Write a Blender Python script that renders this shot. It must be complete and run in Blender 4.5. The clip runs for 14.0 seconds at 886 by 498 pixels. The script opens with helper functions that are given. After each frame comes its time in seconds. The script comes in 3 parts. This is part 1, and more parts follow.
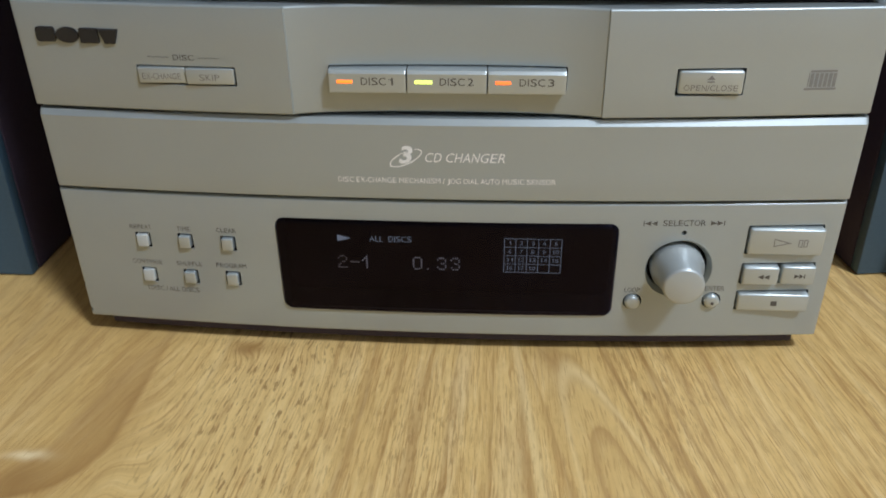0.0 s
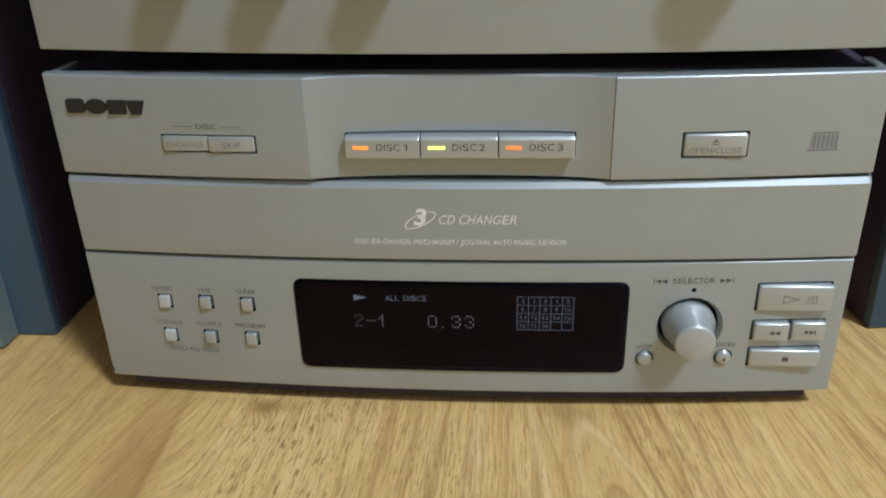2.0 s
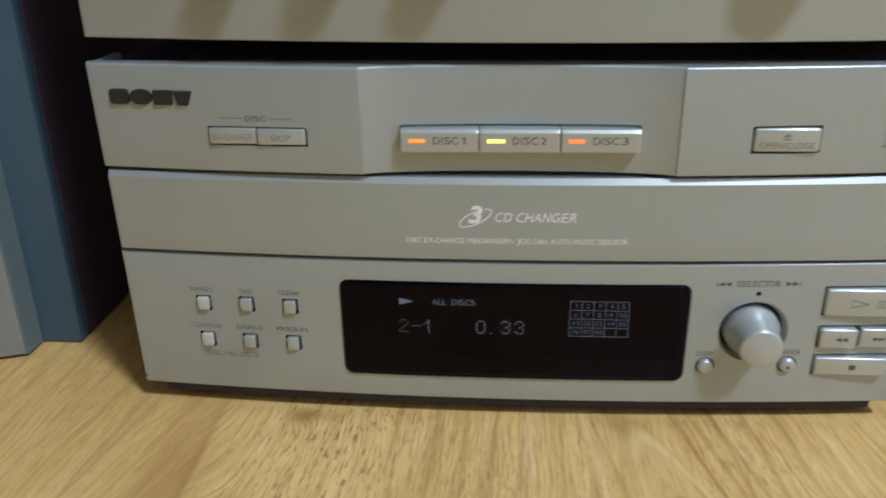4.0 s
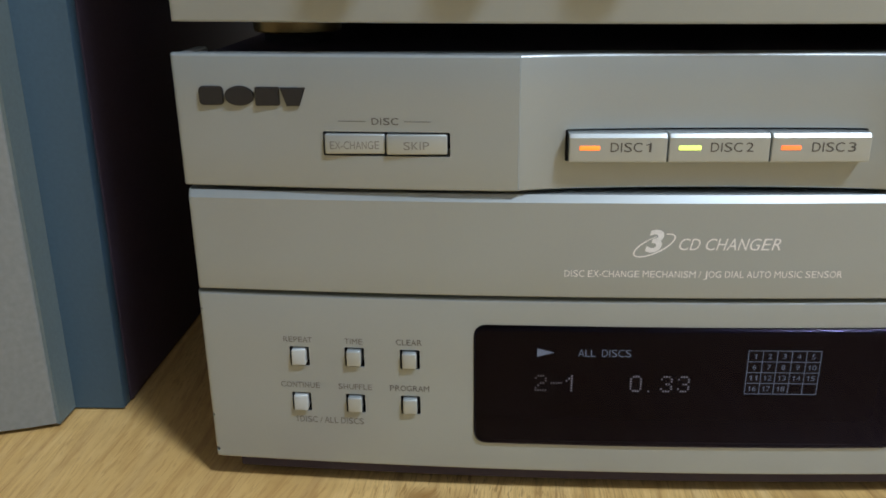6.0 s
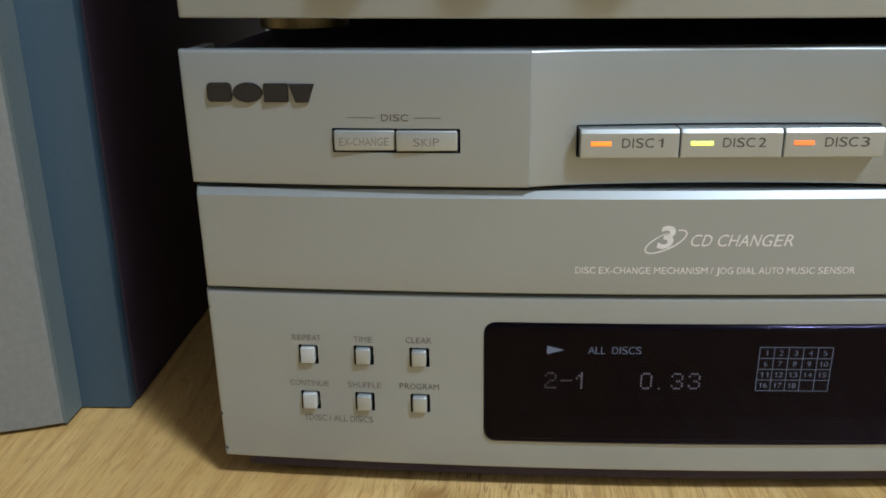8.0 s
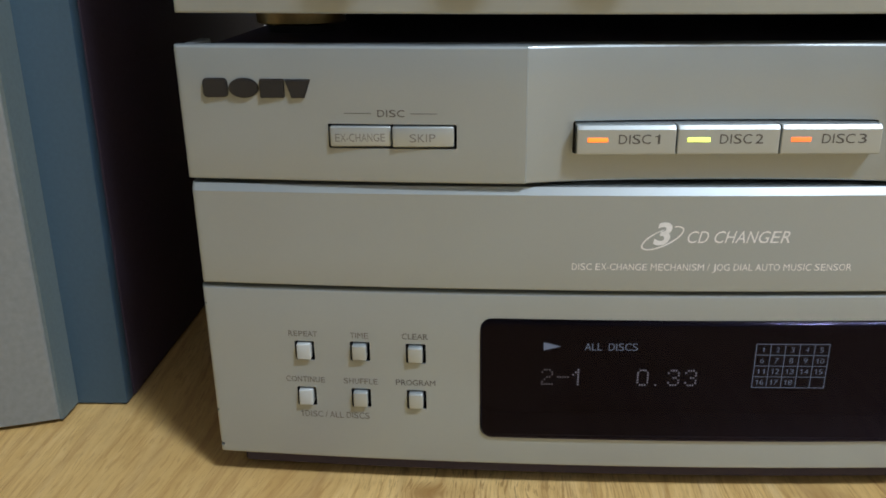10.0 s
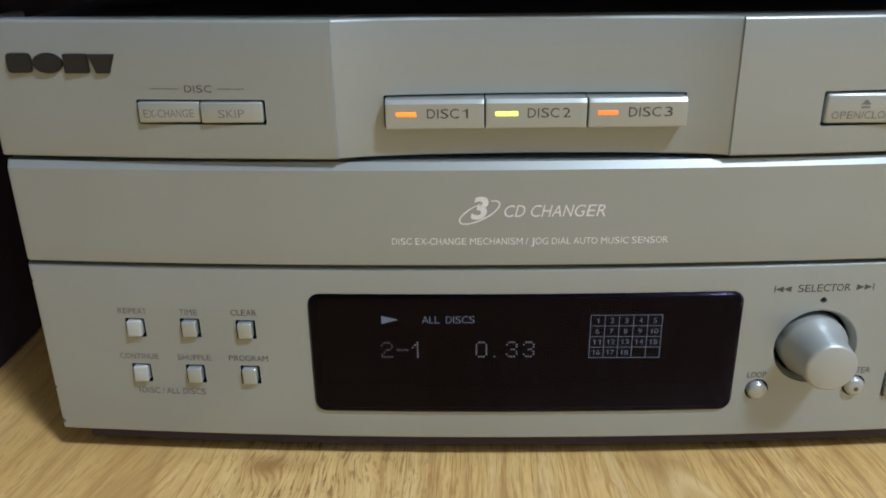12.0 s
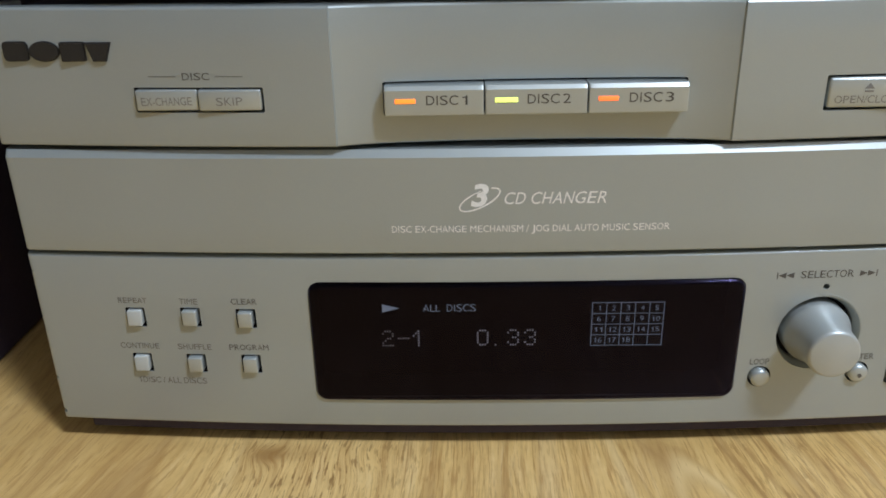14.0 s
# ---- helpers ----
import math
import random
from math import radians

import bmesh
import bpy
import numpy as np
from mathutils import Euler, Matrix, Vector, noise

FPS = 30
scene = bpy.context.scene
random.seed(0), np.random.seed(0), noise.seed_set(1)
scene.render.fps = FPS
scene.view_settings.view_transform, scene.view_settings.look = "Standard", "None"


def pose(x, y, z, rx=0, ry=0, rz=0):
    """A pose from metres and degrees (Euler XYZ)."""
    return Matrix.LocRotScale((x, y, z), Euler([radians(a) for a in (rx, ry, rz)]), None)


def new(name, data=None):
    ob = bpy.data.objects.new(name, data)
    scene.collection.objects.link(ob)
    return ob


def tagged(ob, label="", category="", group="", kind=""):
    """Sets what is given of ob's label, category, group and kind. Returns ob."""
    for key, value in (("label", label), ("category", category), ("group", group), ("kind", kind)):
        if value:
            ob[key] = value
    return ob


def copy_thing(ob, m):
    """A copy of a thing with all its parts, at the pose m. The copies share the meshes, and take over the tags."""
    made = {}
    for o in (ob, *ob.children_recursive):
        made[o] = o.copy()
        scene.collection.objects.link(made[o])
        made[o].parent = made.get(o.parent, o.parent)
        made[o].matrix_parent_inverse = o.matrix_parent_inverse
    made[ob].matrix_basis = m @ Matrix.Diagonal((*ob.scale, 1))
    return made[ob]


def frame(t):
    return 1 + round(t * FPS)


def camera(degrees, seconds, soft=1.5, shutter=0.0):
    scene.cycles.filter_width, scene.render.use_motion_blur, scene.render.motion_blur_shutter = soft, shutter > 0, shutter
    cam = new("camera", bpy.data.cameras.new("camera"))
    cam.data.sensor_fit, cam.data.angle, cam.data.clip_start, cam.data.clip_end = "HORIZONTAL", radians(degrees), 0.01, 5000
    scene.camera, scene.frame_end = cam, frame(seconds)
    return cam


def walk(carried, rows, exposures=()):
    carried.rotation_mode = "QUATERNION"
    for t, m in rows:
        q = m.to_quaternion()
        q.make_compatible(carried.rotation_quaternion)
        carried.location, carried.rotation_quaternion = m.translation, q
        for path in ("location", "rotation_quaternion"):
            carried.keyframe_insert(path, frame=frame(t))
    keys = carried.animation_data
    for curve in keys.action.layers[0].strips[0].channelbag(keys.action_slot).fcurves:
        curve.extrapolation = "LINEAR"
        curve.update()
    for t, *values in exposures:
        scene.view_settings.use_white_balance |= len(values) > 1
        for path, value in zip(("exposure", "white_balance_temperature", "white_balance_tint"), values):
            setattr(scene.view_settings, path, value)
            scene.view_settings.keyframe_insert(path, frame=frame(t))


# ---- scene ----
import functools

cam = camera(56.32, 14.0, soft=1.7, shutter=1.0)
# seconds, x, y, z in metres, yaw, pitch, roll in degrees
ROWS = [
    (0.0, 0.0194, -0.2640, 0.1923, 4.21, -29.52, -0.80),
    (0.5, 0.0195, -0.2646, 0.1939, 4.44, -28.67, -1.47),
    (1.0, 0.0193, -0.2666, 0.1981, 4.83, -27.90, -1.71),
    (1.5, 0.0181, -0.2668, 0.1980, 4.89, -27.18, -1.84),
    (2.0, 0.0200, -0.2683, 0.1986, 5.25, -26.05, -1.80),
    (2.5, 0.0221, -0.2678, 0.1997, 5.29, -25.02, -1.73),
    (2.7, 0.0221, -0.2678, 0.1999, 5.47, -24.79, -1.78),
    (4.8, -0.0236, -0.2510, 0.1713, 4.64, -21.85, -0.88),
    (5.0, -0.0299, -0.2438, 0.1687, 4.81, -20.87, -1.16),
    (5.5, -0.0548, -0.2178, 0.1584, 3.29, -19.97, -1.12),
    (6.0, -0.0584, -0.2196, 0.1550, 2.75, -19.37, -0.72),
    (6.5, -0.0590, -0.2179, 0.1561, 2.68, -19.52, -0.93),
    (7.0, -0.0599, -0.2194, 0.1564, 2.62, -19.38, -1.11),
    (7.5, -0.0608, -0.2185, 0.1552, 2.71, -19.57, -1.04),
    (8.0, -0.0612, -0.2184, 0.1544, 2.75, -19.53, -0.93),
    (10.5, -0.0605, -0.2178, 0.1540, 2.65, -19.80, -0.80),
    (11.0, -0.0584, -0.2175, 0.1532, 2.64, -20.00, -0.93),
    (11.5, -0.0236, -0.2179, 0.1587, 1.06, -21.33, -0.68),
    (12.0, -0.0172, -0.2149, 0.1566, 1.21, -22.39, -0.87),
    (12.5, -0.0178, -0.2139, 0.1555, 1.30, -22.54, -0.89),
    (13.0, -0.0173, -0.2146, 0.1553, 1.53, -22.75, -1.14),
    (13.5, -0.0174, -0.2142, 0.1556, 1.49, -23.06, -1.24),
    (14.0, -0.0163, -0.2141, 0.1556, 1.50, -23.08, -1.26),
]
walk(cam, [(t, pose(x, y, z, 90 + pitch, 0, yaw) @ pose(0, 0, 0, 0, 0, roll)) for t, x, y, z, yaw, pitch, roll in ROWS])

# ---- light ----
world = bpy.data.worlds.new("world")
scene.world = world
world.use_nodes = True
world.node_tree.nodes["Background"].inputs[0].default_value = (0.5, 0.6, 0.75, 1)
world.node_tree.nodes["Background"].inputs[1].default_value = 0.05
LAMP_AT = (1.22, -1.25, 2.42)
lamp_data = bpy.data.lights.new("ceiling_light", "AREA")
lamp_data.shape, lamp_data.size, lamp_data.size_y, lamp_data.energy, lamp_data.color = "RECTANGLE", 0.46, 0.30, 102, (0.74, 0.84, 1.0)
lamp = new("ceiling_light", lamp_data)
lamp.matrix_world = pose(*LAMP_AT)
scene.view_settings.exposure = 0.0

# ---- materials ----


class Nodes:
    """A small wrapper to write node materials in a few lines."""

    def __init__(self, name):
        self.mat = bpy.data.materials.new(name)
        self.mat.use_nodes = True
        self.tree = self.mat.node_tree
        self.bsdf = self.tree.nodes["Principled BSDF"]
        self.out = self.tree.nodes["Material Output"]

    def add(self, kind, **values):
        node = self.tree.nodes.new(kind)
        for key, value in values.items():
            setattr(node, key, value)
        return node

    def put(self, value, socket):
        if isinstance(value, bpy.types.NodeSocket):
            self.tree.links.new(value, socket)
        else:
            socket.default_value = value

    def math(self, op, a, b=0.0, c=0.0):
        node = self.add("ShaderNodeMath", operation=op)
        for value, socket in zip((a, b, c), node.inputs):
            self.put(value, socket)
        return node.outputs[0]

    def noise(self, vector, scale, detail=2.0, rough=0.5):
        node = self.add("ShaderNodeTexNoise")
        self.put(vector, node.inputs["Vector"])
        node.inputs["Scale"].default_value = scale
        node.inputs["Detail"].default_value = detail
        node.inputs["Roughness"].default_value = rough
        return node.outputs["Fac"]

    def ramp(self, fac, *stops):
        node = self.add("ShaderNodeValToRGB")
        self.put(fac, node.inputs[0])
        ramp = node.color_ramp
        while len(ramp.elements) < len(stops):
            ramp.elements.new(0.5)
        for element, (at, colour) in zip(ramp.elements, stops):
            element.position = at
            element.color = (*colour, 1) if len(colour) == 3 else colour
        return node.outputs[0]

    def mix(self, fac, a, b, how="MIX"):
        node = self.add("ShaderNodeMix", data_type="RGBA", blend_type=how)
        self.put(fac, node.inputs["Factor"])
        self.put(a, node.inputs[6])
        self.put(b, node.inputs[7])
        return node.outputs[2]

    def bump(self, height, strength, distance):
        node = self.add("ShaderNodeBump")
        node.inputs["Strength"].default_value = strength
        node.inputs["Distance"].default_value = distance
        self.put(height, node.inputs["Height"])
        self.put(node.outputs[0], self.bsdf.inputs["Normal"])

    def set(self, **values):
        for key, value in values.items():
            self.put(value, self.bsdf.inputs[key.replace("_", " ")])
        return self.mat


def grey(v):
    return (v, v, v)


def silver_paint(name, colour, metal=0.55, rough=0.42, coat=0.9):
    n = Nodes(name)
    at = n.add("ShaderNodeTexCoord").outputs["Object"]
    blotch = n.noise(at, 35, 3)
    speck = n.noise(at, 2600, 2, 0.7)
    dark = tuple(c * 0.9 for c in colour)
    base = n.mix(blotch, (*dark, 1), (*colour, 1))
    base = n.mix(n.math("MULTIPLY", speck, 0.16), base, (*[min(1, c * 1.35) for c in colour], 1))
    n.bump(speck, 0.12, 0.0001)
    spread = n.math("MULTIPLY_ADD", blotch, 0.12, rough - 0.06)
    return n.set(Base_Color=base, Metallic=metal, Roughness=spread, Coat_Weight=coat, Coat_Roughness=0.14)


def plain(name, colour, rough=0.5, metal=0.0, grain=900, depth=0.1, gloss=0.5):
    n = Nodes(name)
    at = n.add("ShaderNodeTexCoord").outputs["Object"]
    speck = n.noise(at, grain, 3, 0.6)
    base = n.mix(speck, (*[c * 0.8 for c in colour], 1), (*[c * 1.15 for c in colour], 1))
    n.bump(speck, depth, 0.0002)
    n.bsdf.inputs["Specular IOR Level"].default_value = gloss
    return n.set(Base_Color=base, Metallic=metal, Roughness=rough)


def glowing(name, colour, strength):
    n = Nodes(name)
    return n.set(Base_Color=(*colour, 1), Roughness=0.4, Emission_Color=(*colour, 1), Emission_Strength=strength)


def smoked_glass():
    n = Nodes("smoked_glass")
    clear = n.add("ShaderNodeBsdfTransparent")
    clear.inputs[0].default_value = (0.16, 0.15, 0.17, 1)
    gloss = n.add("ShaderNodeBsdfGlossy")
    gloss.inputs["Roughness"].default_value = 0.06
    gloss.inputs["Color"].default_value = (0.66, 0.58, 1.0, 1)
    edge = n.add("ShaderNodeFresnel")
    edge.inputs[0].default_value = 1.31
    both = n.add("ShaderNodeMixShader")
    n.put(edge.outputs[0], both.inputs[0])
    n.put(clear.outputs[0], both.inputs[1])
    n.put(gloss.outputs[0], both.inputs[2])
    n.put(both.outputs[0], n.out.inputs[0])
    return n.mat


# centre x, y, half-widths across and along the grain, pull, darkness
KNOTS = [
    (-0.0770, -0.008, 0.0050, 0.0045, 0.004, 1.1),
    (-0.0700, -0.007, 0.0100, 0.0040, 0.000, 0.45),
    (-0.1310, -0.0815, 0.0085, 0.0075, 0.006, 1.0),
    (-0.150, 0.030, 0.030, 0.060, 0.010, 0.25),
    (0.0400, -0.008, 0.0080, 0.010, 0.000, 0.40),
    (0.0430, -0.034, 0.0050, 0.016, 0.000, 0.30),
    (-0.0480, -0.006, 0.010, 0.010, 0.003, -0.25),
    (0.200, -0.120, 0.022, 0.080, 0.014, 0.1),
    (-0.230, -0.030, 0.017, 0.070, 0.012, 0.2),
]


def wood_floor():
    n = Nodes("oak_laminate")
    split = n.add("ShaderNodeSeparateXYZ")
    n.put(n.add("ShaderNodeTexCoord").outputs["Object"], split.inputs[0])
    x, y = split.outputs[0], split.outputs[1]

    def spread(fx, fy, across=None):
        node = n.add("ShaderNodeCombineXYZ")
        n.put(n.math("MULTIPLY", across if across is not None else x, fx), node.inputs[0])
        n.put(n.math("MULTIPLY", y, fy), node.inputs[1])
        return node.outputs[0]

    def between(value, a, b, low=0.0, high=1.0):
        node = n.add("ShaderNodeMapRange", interpolation_type="SMOOTHSTEP")
        n.put(value, node.inputs[0])
        for socket, number in zip(list(node.inputs)[1:5], (a, b, low, high)):
            socket.default_value = number
        return node.outputs[0]

    def bell(value, half):
        far = n.math("DIVIDE", value, half)
        return n.math("POWER", 2.718, n.math("MULTIPLY", n.math("MULTIPLY", far, far), -1.0))

    def blend(fac, a, b):
        return n.math("ADD", n.math("MULTIPLY", a, n.math("SUBTRACT", 1.0, fac)), n.math("MULTIPLY", b, fac))

    near = n.math("MAXIMUM", y, -0.35)
    wander = n.noise(spread(9, 2.0), 1, 1)
    fine = n.noise(spread(60, 22), 1, 2)
    # the grain fans out towards the viewer, more on one side
    fan = n.math("MULTIPLY", x, n.math("ADD", near, 1.0))
    fan = n.math("MULTIPLY_ADD", n.math("MULTIPLY", near, 0.04), between(x, 0.02, 0.07), fan)
    wavy = n.math("MULTIPLY_ADD", wander, 0.013, n.math("MULTIPLY_ADD", fine, 0.003, 0.0))
    straight = n.math("ADD", fan, wavy)
    # the swirl beside the large knot: the lines turn round its lower side
    dx = n.math("ADD", x, 0.136)
    dy = n.math("MULTIPLY", n.math("MINIMUM", n.math("ADD", near, 0.058), 0.0), 0.9)
    ring = n.math("SQRT", n.math("ADD", n.math("MULTIPLY", dx, dx), n.math("MULTIPLY", dy, dy)))
    ring = n.math("MULTIPLY_ADD", n.math("SUBTRACT", wander, 0.5), 0.012, ring)
    ring = n.math("MULTIPLY_ADD", n.math("SUBTRACT", fine, 0.5), 0.004, ring)
    slant = n.math("MULTIPLY_ADD", near, -0.30, n.math("ADD", x, wavy))
    swirl = n.math("MAXIMUM", n.math("SUBTRACT", ring, 0.136), slant)
    aside = between(n.math("MULTIPLY_ADD", near, 0.15, x), -0.088, -0.118)
    u = blend(aside, straight, swirl)
    # the arched figure beside a straight joint in the print
    off = n.math("SUBTRACT", x, n.math("MULTIPLY_ADD", near, -0.24, 0.0445))
    bowed = n.math("ADD", near, n.math("DIVIDE", n.math("MULTIPLY", off, off), 0.0034))
    arch = n.math("MULTIPLY_ADD", bowed, 0.22, n.math("MULTIPLY_ADD", fine, 0.004, 0.06))
    joint = n.math("SUBTRACT", x, n.math("MULTIPLY_ADD", near, -0.107, 0.0290))
    seam_side = between(joint, -0.0003, 0.0008)
    inside = n.math("MULTIPLY", bell(off, 0.0140), seam_side)
    u = blend(inside, u, arch)
    shade = 0.0
    for kx, ky, a, b, pull, tone in KNOTS:
        kdx = n.math("DIVIDE", n.math("SUBTRACT", x, kx), a)
        kdy = n.math("DIVIDE", n.math("SUBTRACT", y, ky), b)
        far = n.math("ADD", n.math("MULTIPLY", kdx, kdx), n.math("MULTIPLY", kdy, kdy))
        spot = n.math("POWER", 2.718, n.math("MULTIPLY", far, -1.0))
        u = n.math("MULTIPLY_ADD", spot, pull, u)
        straight = n.math("MULTIPLY_ADD", spot, pull, straight)
        shade = n.math("MULTIPLY_ADD", spot, tone, shade)
    grain = blend(aside, straight, u)
    broad = n.noise(spread(30, 5, u), 1, 2)
    rings = n.noise(spread(95, 6, u), 1, 3, 0.55)
    streak = n.noise(spread(500, 30, grain), 1, 4, 0.7)
    hair = n.noise(spread(1350, 34, grain), 1, 3, 0.65)
    pores = n.noise(spread(820, 120, straight), 1, 2, 0.6)
    mottle = n.noise(spread(150, 90), 1, 3, 0.6)
    where = n.noise(spread(18, 7, u), 1, 1)
    calm = n.math("SUBTRACT", n.math("MULTIPLY_ADD", inside, -0.6, 1.0), n.math("MULTIPLY", aside, 0.35))
    light, deep = (0.72, 0.500, 0.195), (0.40, 0.215, 0.064)
    colour = n.ramp(rings, (0.26, (0.51, 0.305, 0.098)), (0.40, (0.64, 0.425, 0.153)), (0.52, light), (0.72, (0.71, 0.53, 0.26)))
    colour = n.mix(n.ramp(broad, (0.36, grey(0.0)), (0.60, grey(0.5))), colour, (*light, 1))
    colour = n.mix(n.math("MULTIPLY", aside, 0.5), colour, (0.59, 0.385, 0.135, 1))
    colour = n.mix(n.math("MULTIPLY", inside, 0.5), colour, (0.62, 0.42, 0.155, 1))
    colour = n.mix(n.math("MULTIPLY", calm, n.ramp(streak, (0.36, grey(0.55)), (0.49, grey(0.0)))), colour, (0.40, 0.225, 0.072, 1))
    colour = n.mix(n.math("MULTIPLY", calm, n.ramp(streak, (0.54, grey(0.0)), (0.68, grey(0.55)))), colour, (0.81, 0.63, 0.32, 1))
    strip = bell(n.math("ADD", straight, 0.053), 0.034)
    colour = n.mix(n.math("MULTIPLY", strip, 0.45), colour, (0.79, 0.58, 0.25, 1))
    # late wood: thin dark lines, sharp on one side
    saw = n.math("FRACT", n.math("MULTIPLY_ADD", u, 88.0, n.math("MULTIPLY", rings, 1.1)))
    late = n.ramp(saw, (0.0, grey(0.12)), (0.10, grey(0.0)), (0.66, grey(0.0)), (0.93, grey(0.66)), (0.99, grey(0.12)))
    late = n.math("MULTIPLY", late, n.math("MAXIMUM", inside, n.ramp(where, (0.42, grey(0.25)), (0.58, grey(1.0)))))
    colour = n.mix(n.math("MULTIPLY", late, n.math("MULTIPLY_ADD", aside, -0.2, 0.9)), colour, (0.35, 0.19, 0.060, 1))
    colour = n.mix(n.math("MULTIPLY", calm, n.ramp(hair, (0.35, grey(0.70)), (0.47, grey(0.0)))), colour, (*deep, 1))
    colour = n.mix(n.ramp(mottle, (0.36, grey(0.22)), (0.50, grey(0.0))), colour, (0.46, 0.29, 0.10, 1))
    # the brown heart of the swirl, with a crisp outer line
    heart = n.ramp(n.math("MULTIPLY", ring, 20.0), (0.10, grey(0.0)), (0.24, grey(0.55)), (0.47, grey(0.68)), (0.53, grey(1.0)), (0.565, grey(0.25)), (0.74, grey(0.0)))
    heart = n.math("MULTIPLY", heart, n.math("MULTIPLY", between(near, 0.010, -0.046, 0.30, 1.0), between(x, -0.150, -0.128)))
    heart = n.math("MULTIPLY", heart, n.math("MULTIPLY_ADD", rings, 0.8, 0.5))
    heart = n.math("MULTIPLY", heart, between(near, -0.102, -0.086))
    colour = n.mix(heart, colour, (0.35, 0.19, 0.058, 1))
    # three strong lines and the joint of the print
    lean = n.math("MULTIPLY_ADD", near, 0.24, n.math("MULTIPLY_ADD", fine, 0.0022, x))
    for at, half, tone in ((0.0615, 0.0007, 0.62), (0.0680, 0.0009, 0.45), (0.0755, 0.0011, 0.50)):
        line = n.math("MULTIPLY", bell(n.math("SUBTRACT", lean, at), half), n.math("MULTIPLY_ADD", where, 1.2, 0.2))
        colour = n.mix(n.math("MULTIPLY", line, tone), colour, (0.33, 0.18, 0.058, 1))
    edge = n.math("MULTIPLY", bell(n.math("SUBTRACT", joint, -0.0014), 0.0016), 0.55)
    colour = n.mix(edge, colour, (0.78, 0.60, 0.29, 1))
    pale = n.math("MULTIPLY", bell(n.math("ADD", bowed, 0.014), 0.006), n.math("MULTIPLY", bell(off, 0.020), seam_side))
    colour = n.mix(n.math("MULTIPLY", pale, 0.75), colour, (0.80, 0.61, 0.29, 1))
    # pores: short dashes, mostly in one strip
    gate = n.math("MAXIMUM", strip, n.ramp(where, (0.52, grey(0.0)), (0.66, grey(0.5))))
    gate = n.math("MULTIPLY", gate, calm)
    dash = n.ramp(pores, (0.36, grey(0.85)), (0.44, grey(0.0)))
    colour = n.mix(n.math("MULTIPLY", gate, dash), colour, (0.28, 0.155, 0.048, 1))
    tan = n.ramp(n.math("MULTIPLY", shade, n.math("MULTIPLY_ADD", rings, 0.8, 0.5)), (0.0, grey(0.0)), (1.0, grey(0.8)))
    colour = n.mix(tan, colour, (0.32, 0.175, 0.055, 1))
    fleck = n.math("MULTIPLY", bell(n.math("ADD", x, 0.134), 0.007), bell(n.math("ADD", near, n.math("MULTIPLY_ADD", fine, 0.010, 0.0645)), 0.0022))
    colour = n.mix(n.math("MULTIPLY", fleck, 0.8), colour, (0.85, 0.70, 0.42, 1))
    # short dark fibres all over, and an amber varnish
    fibre = n.noise(spread(1150, 85, grain), 1, 2, 0.6)
    colour = n.mix(n.math("MULTIPLY", n.ramp(fibre, (0.35, grey(0.60)), (0.43, grey(0.0))), n.math("MULTIPLY_ADD", where, 1.2, 0.1)), colour, (0.36, 0.20, 0.064, 1))
    colour = n.mix(1.0, colour, (0.985, 0.955, 0.925, 1), "MULTIPLY")
    n.bump(streak, 0.12, 0.0003)
    return n.set(Base_Color=colour, Roughness=n.math("MULTIPLY_ADD", streak, 0.2, 0.36))


SILVER = silver_paint("silver_painted_plastic", (0.365, 0.408, 0.408), 0.42, 0.40)
CAP = silver_paint("silver_button_plastic", (0.448, 0.492, 0.485), 0.5, 0.34)
WORN_CAP = silver_paint("worn_button_plastic", (0.49, 0.52, 0.50), 0.3, 0.5, 0.4)
CHROME = silver_paint("satin_aluminium", (0.46, 0.495, 0.49), 0.45, 0.40, 0.25)
BLACK = plain("black_sheet_metal", (0.052, 0.041, 0.060), 0.6, gloss=0.25)
SLOT = plain("black_recess", (0.010, 0.010, 0.011), 0.8, gloss=0.2)
PRINT_DARK = plain("dark_grey_print", (0.085, 0.08, 0.07), 0.6)
PRINT_FAINT = plain("worn_grey_print", (0.21, 0.207, 0.195), 0.6)
PRINT_FAINT_2 = plain("grey_print", (0.15, 0.14, 0.12), 0.6)
PRINT_WHITE = plain("white_print", (0.80, 0.80, 0.77), 0.55)
BADGE = plain("dark_plated_badge", (0.030, 0.030, 0.031), 0.35, 0.4)
BLUE = plain("blue_grey_vinyl", (0.049, 0.097, 0.138), 0.55, 0.0, 700, 0.25)
PANEL_GREY = plain("grey_painted_panel", (0.222, 0.236, 0.224), 0.55, 0.0, 500, 0.1)
EDGE_GREY = plain("grey_green_edge", (0.135, 0.175, 0.175), 0.55, 0.0, 700, 0.2)
BLACK_VINYL = plain("black_vinyl", (0.056, 0.042, 0.062), 0.6, 0.0, 600, 0.3, 0.2)
BRASS = plain("brass_plating", (0.40, 0.31, 0.15), 0.42, 1.0)
RUBBER = plain("black_rubber", (0.015, 0.015, 0.015), 0.8)
# a grey that sets how much light the unseen walls throw back
PAINT = plain("bounce_wall_grey", (0.36, 0.356, 0.345), 0.85, 0.0, 60, 0.1)
CEILING = plain("white_ceiling_paint", (0.66, 0.655, 0.64), 0.9, 0.0, 60, 0.1)
GLASS = smoked_glass()
VFD = glowing("display_glow", (0.66, 0.84, 1.0), 0.95)
VFD_DOT = glowing("dot_glow", (0.92, 0.95, 1.0), 0.75)
VFD_DIM = glowing("display_glow_dim", (0.95, 0.93, 0.9), 0.35)
VFD_BACK = plain("display_backing", (0.020, 0.011, 0.016), 0.6)
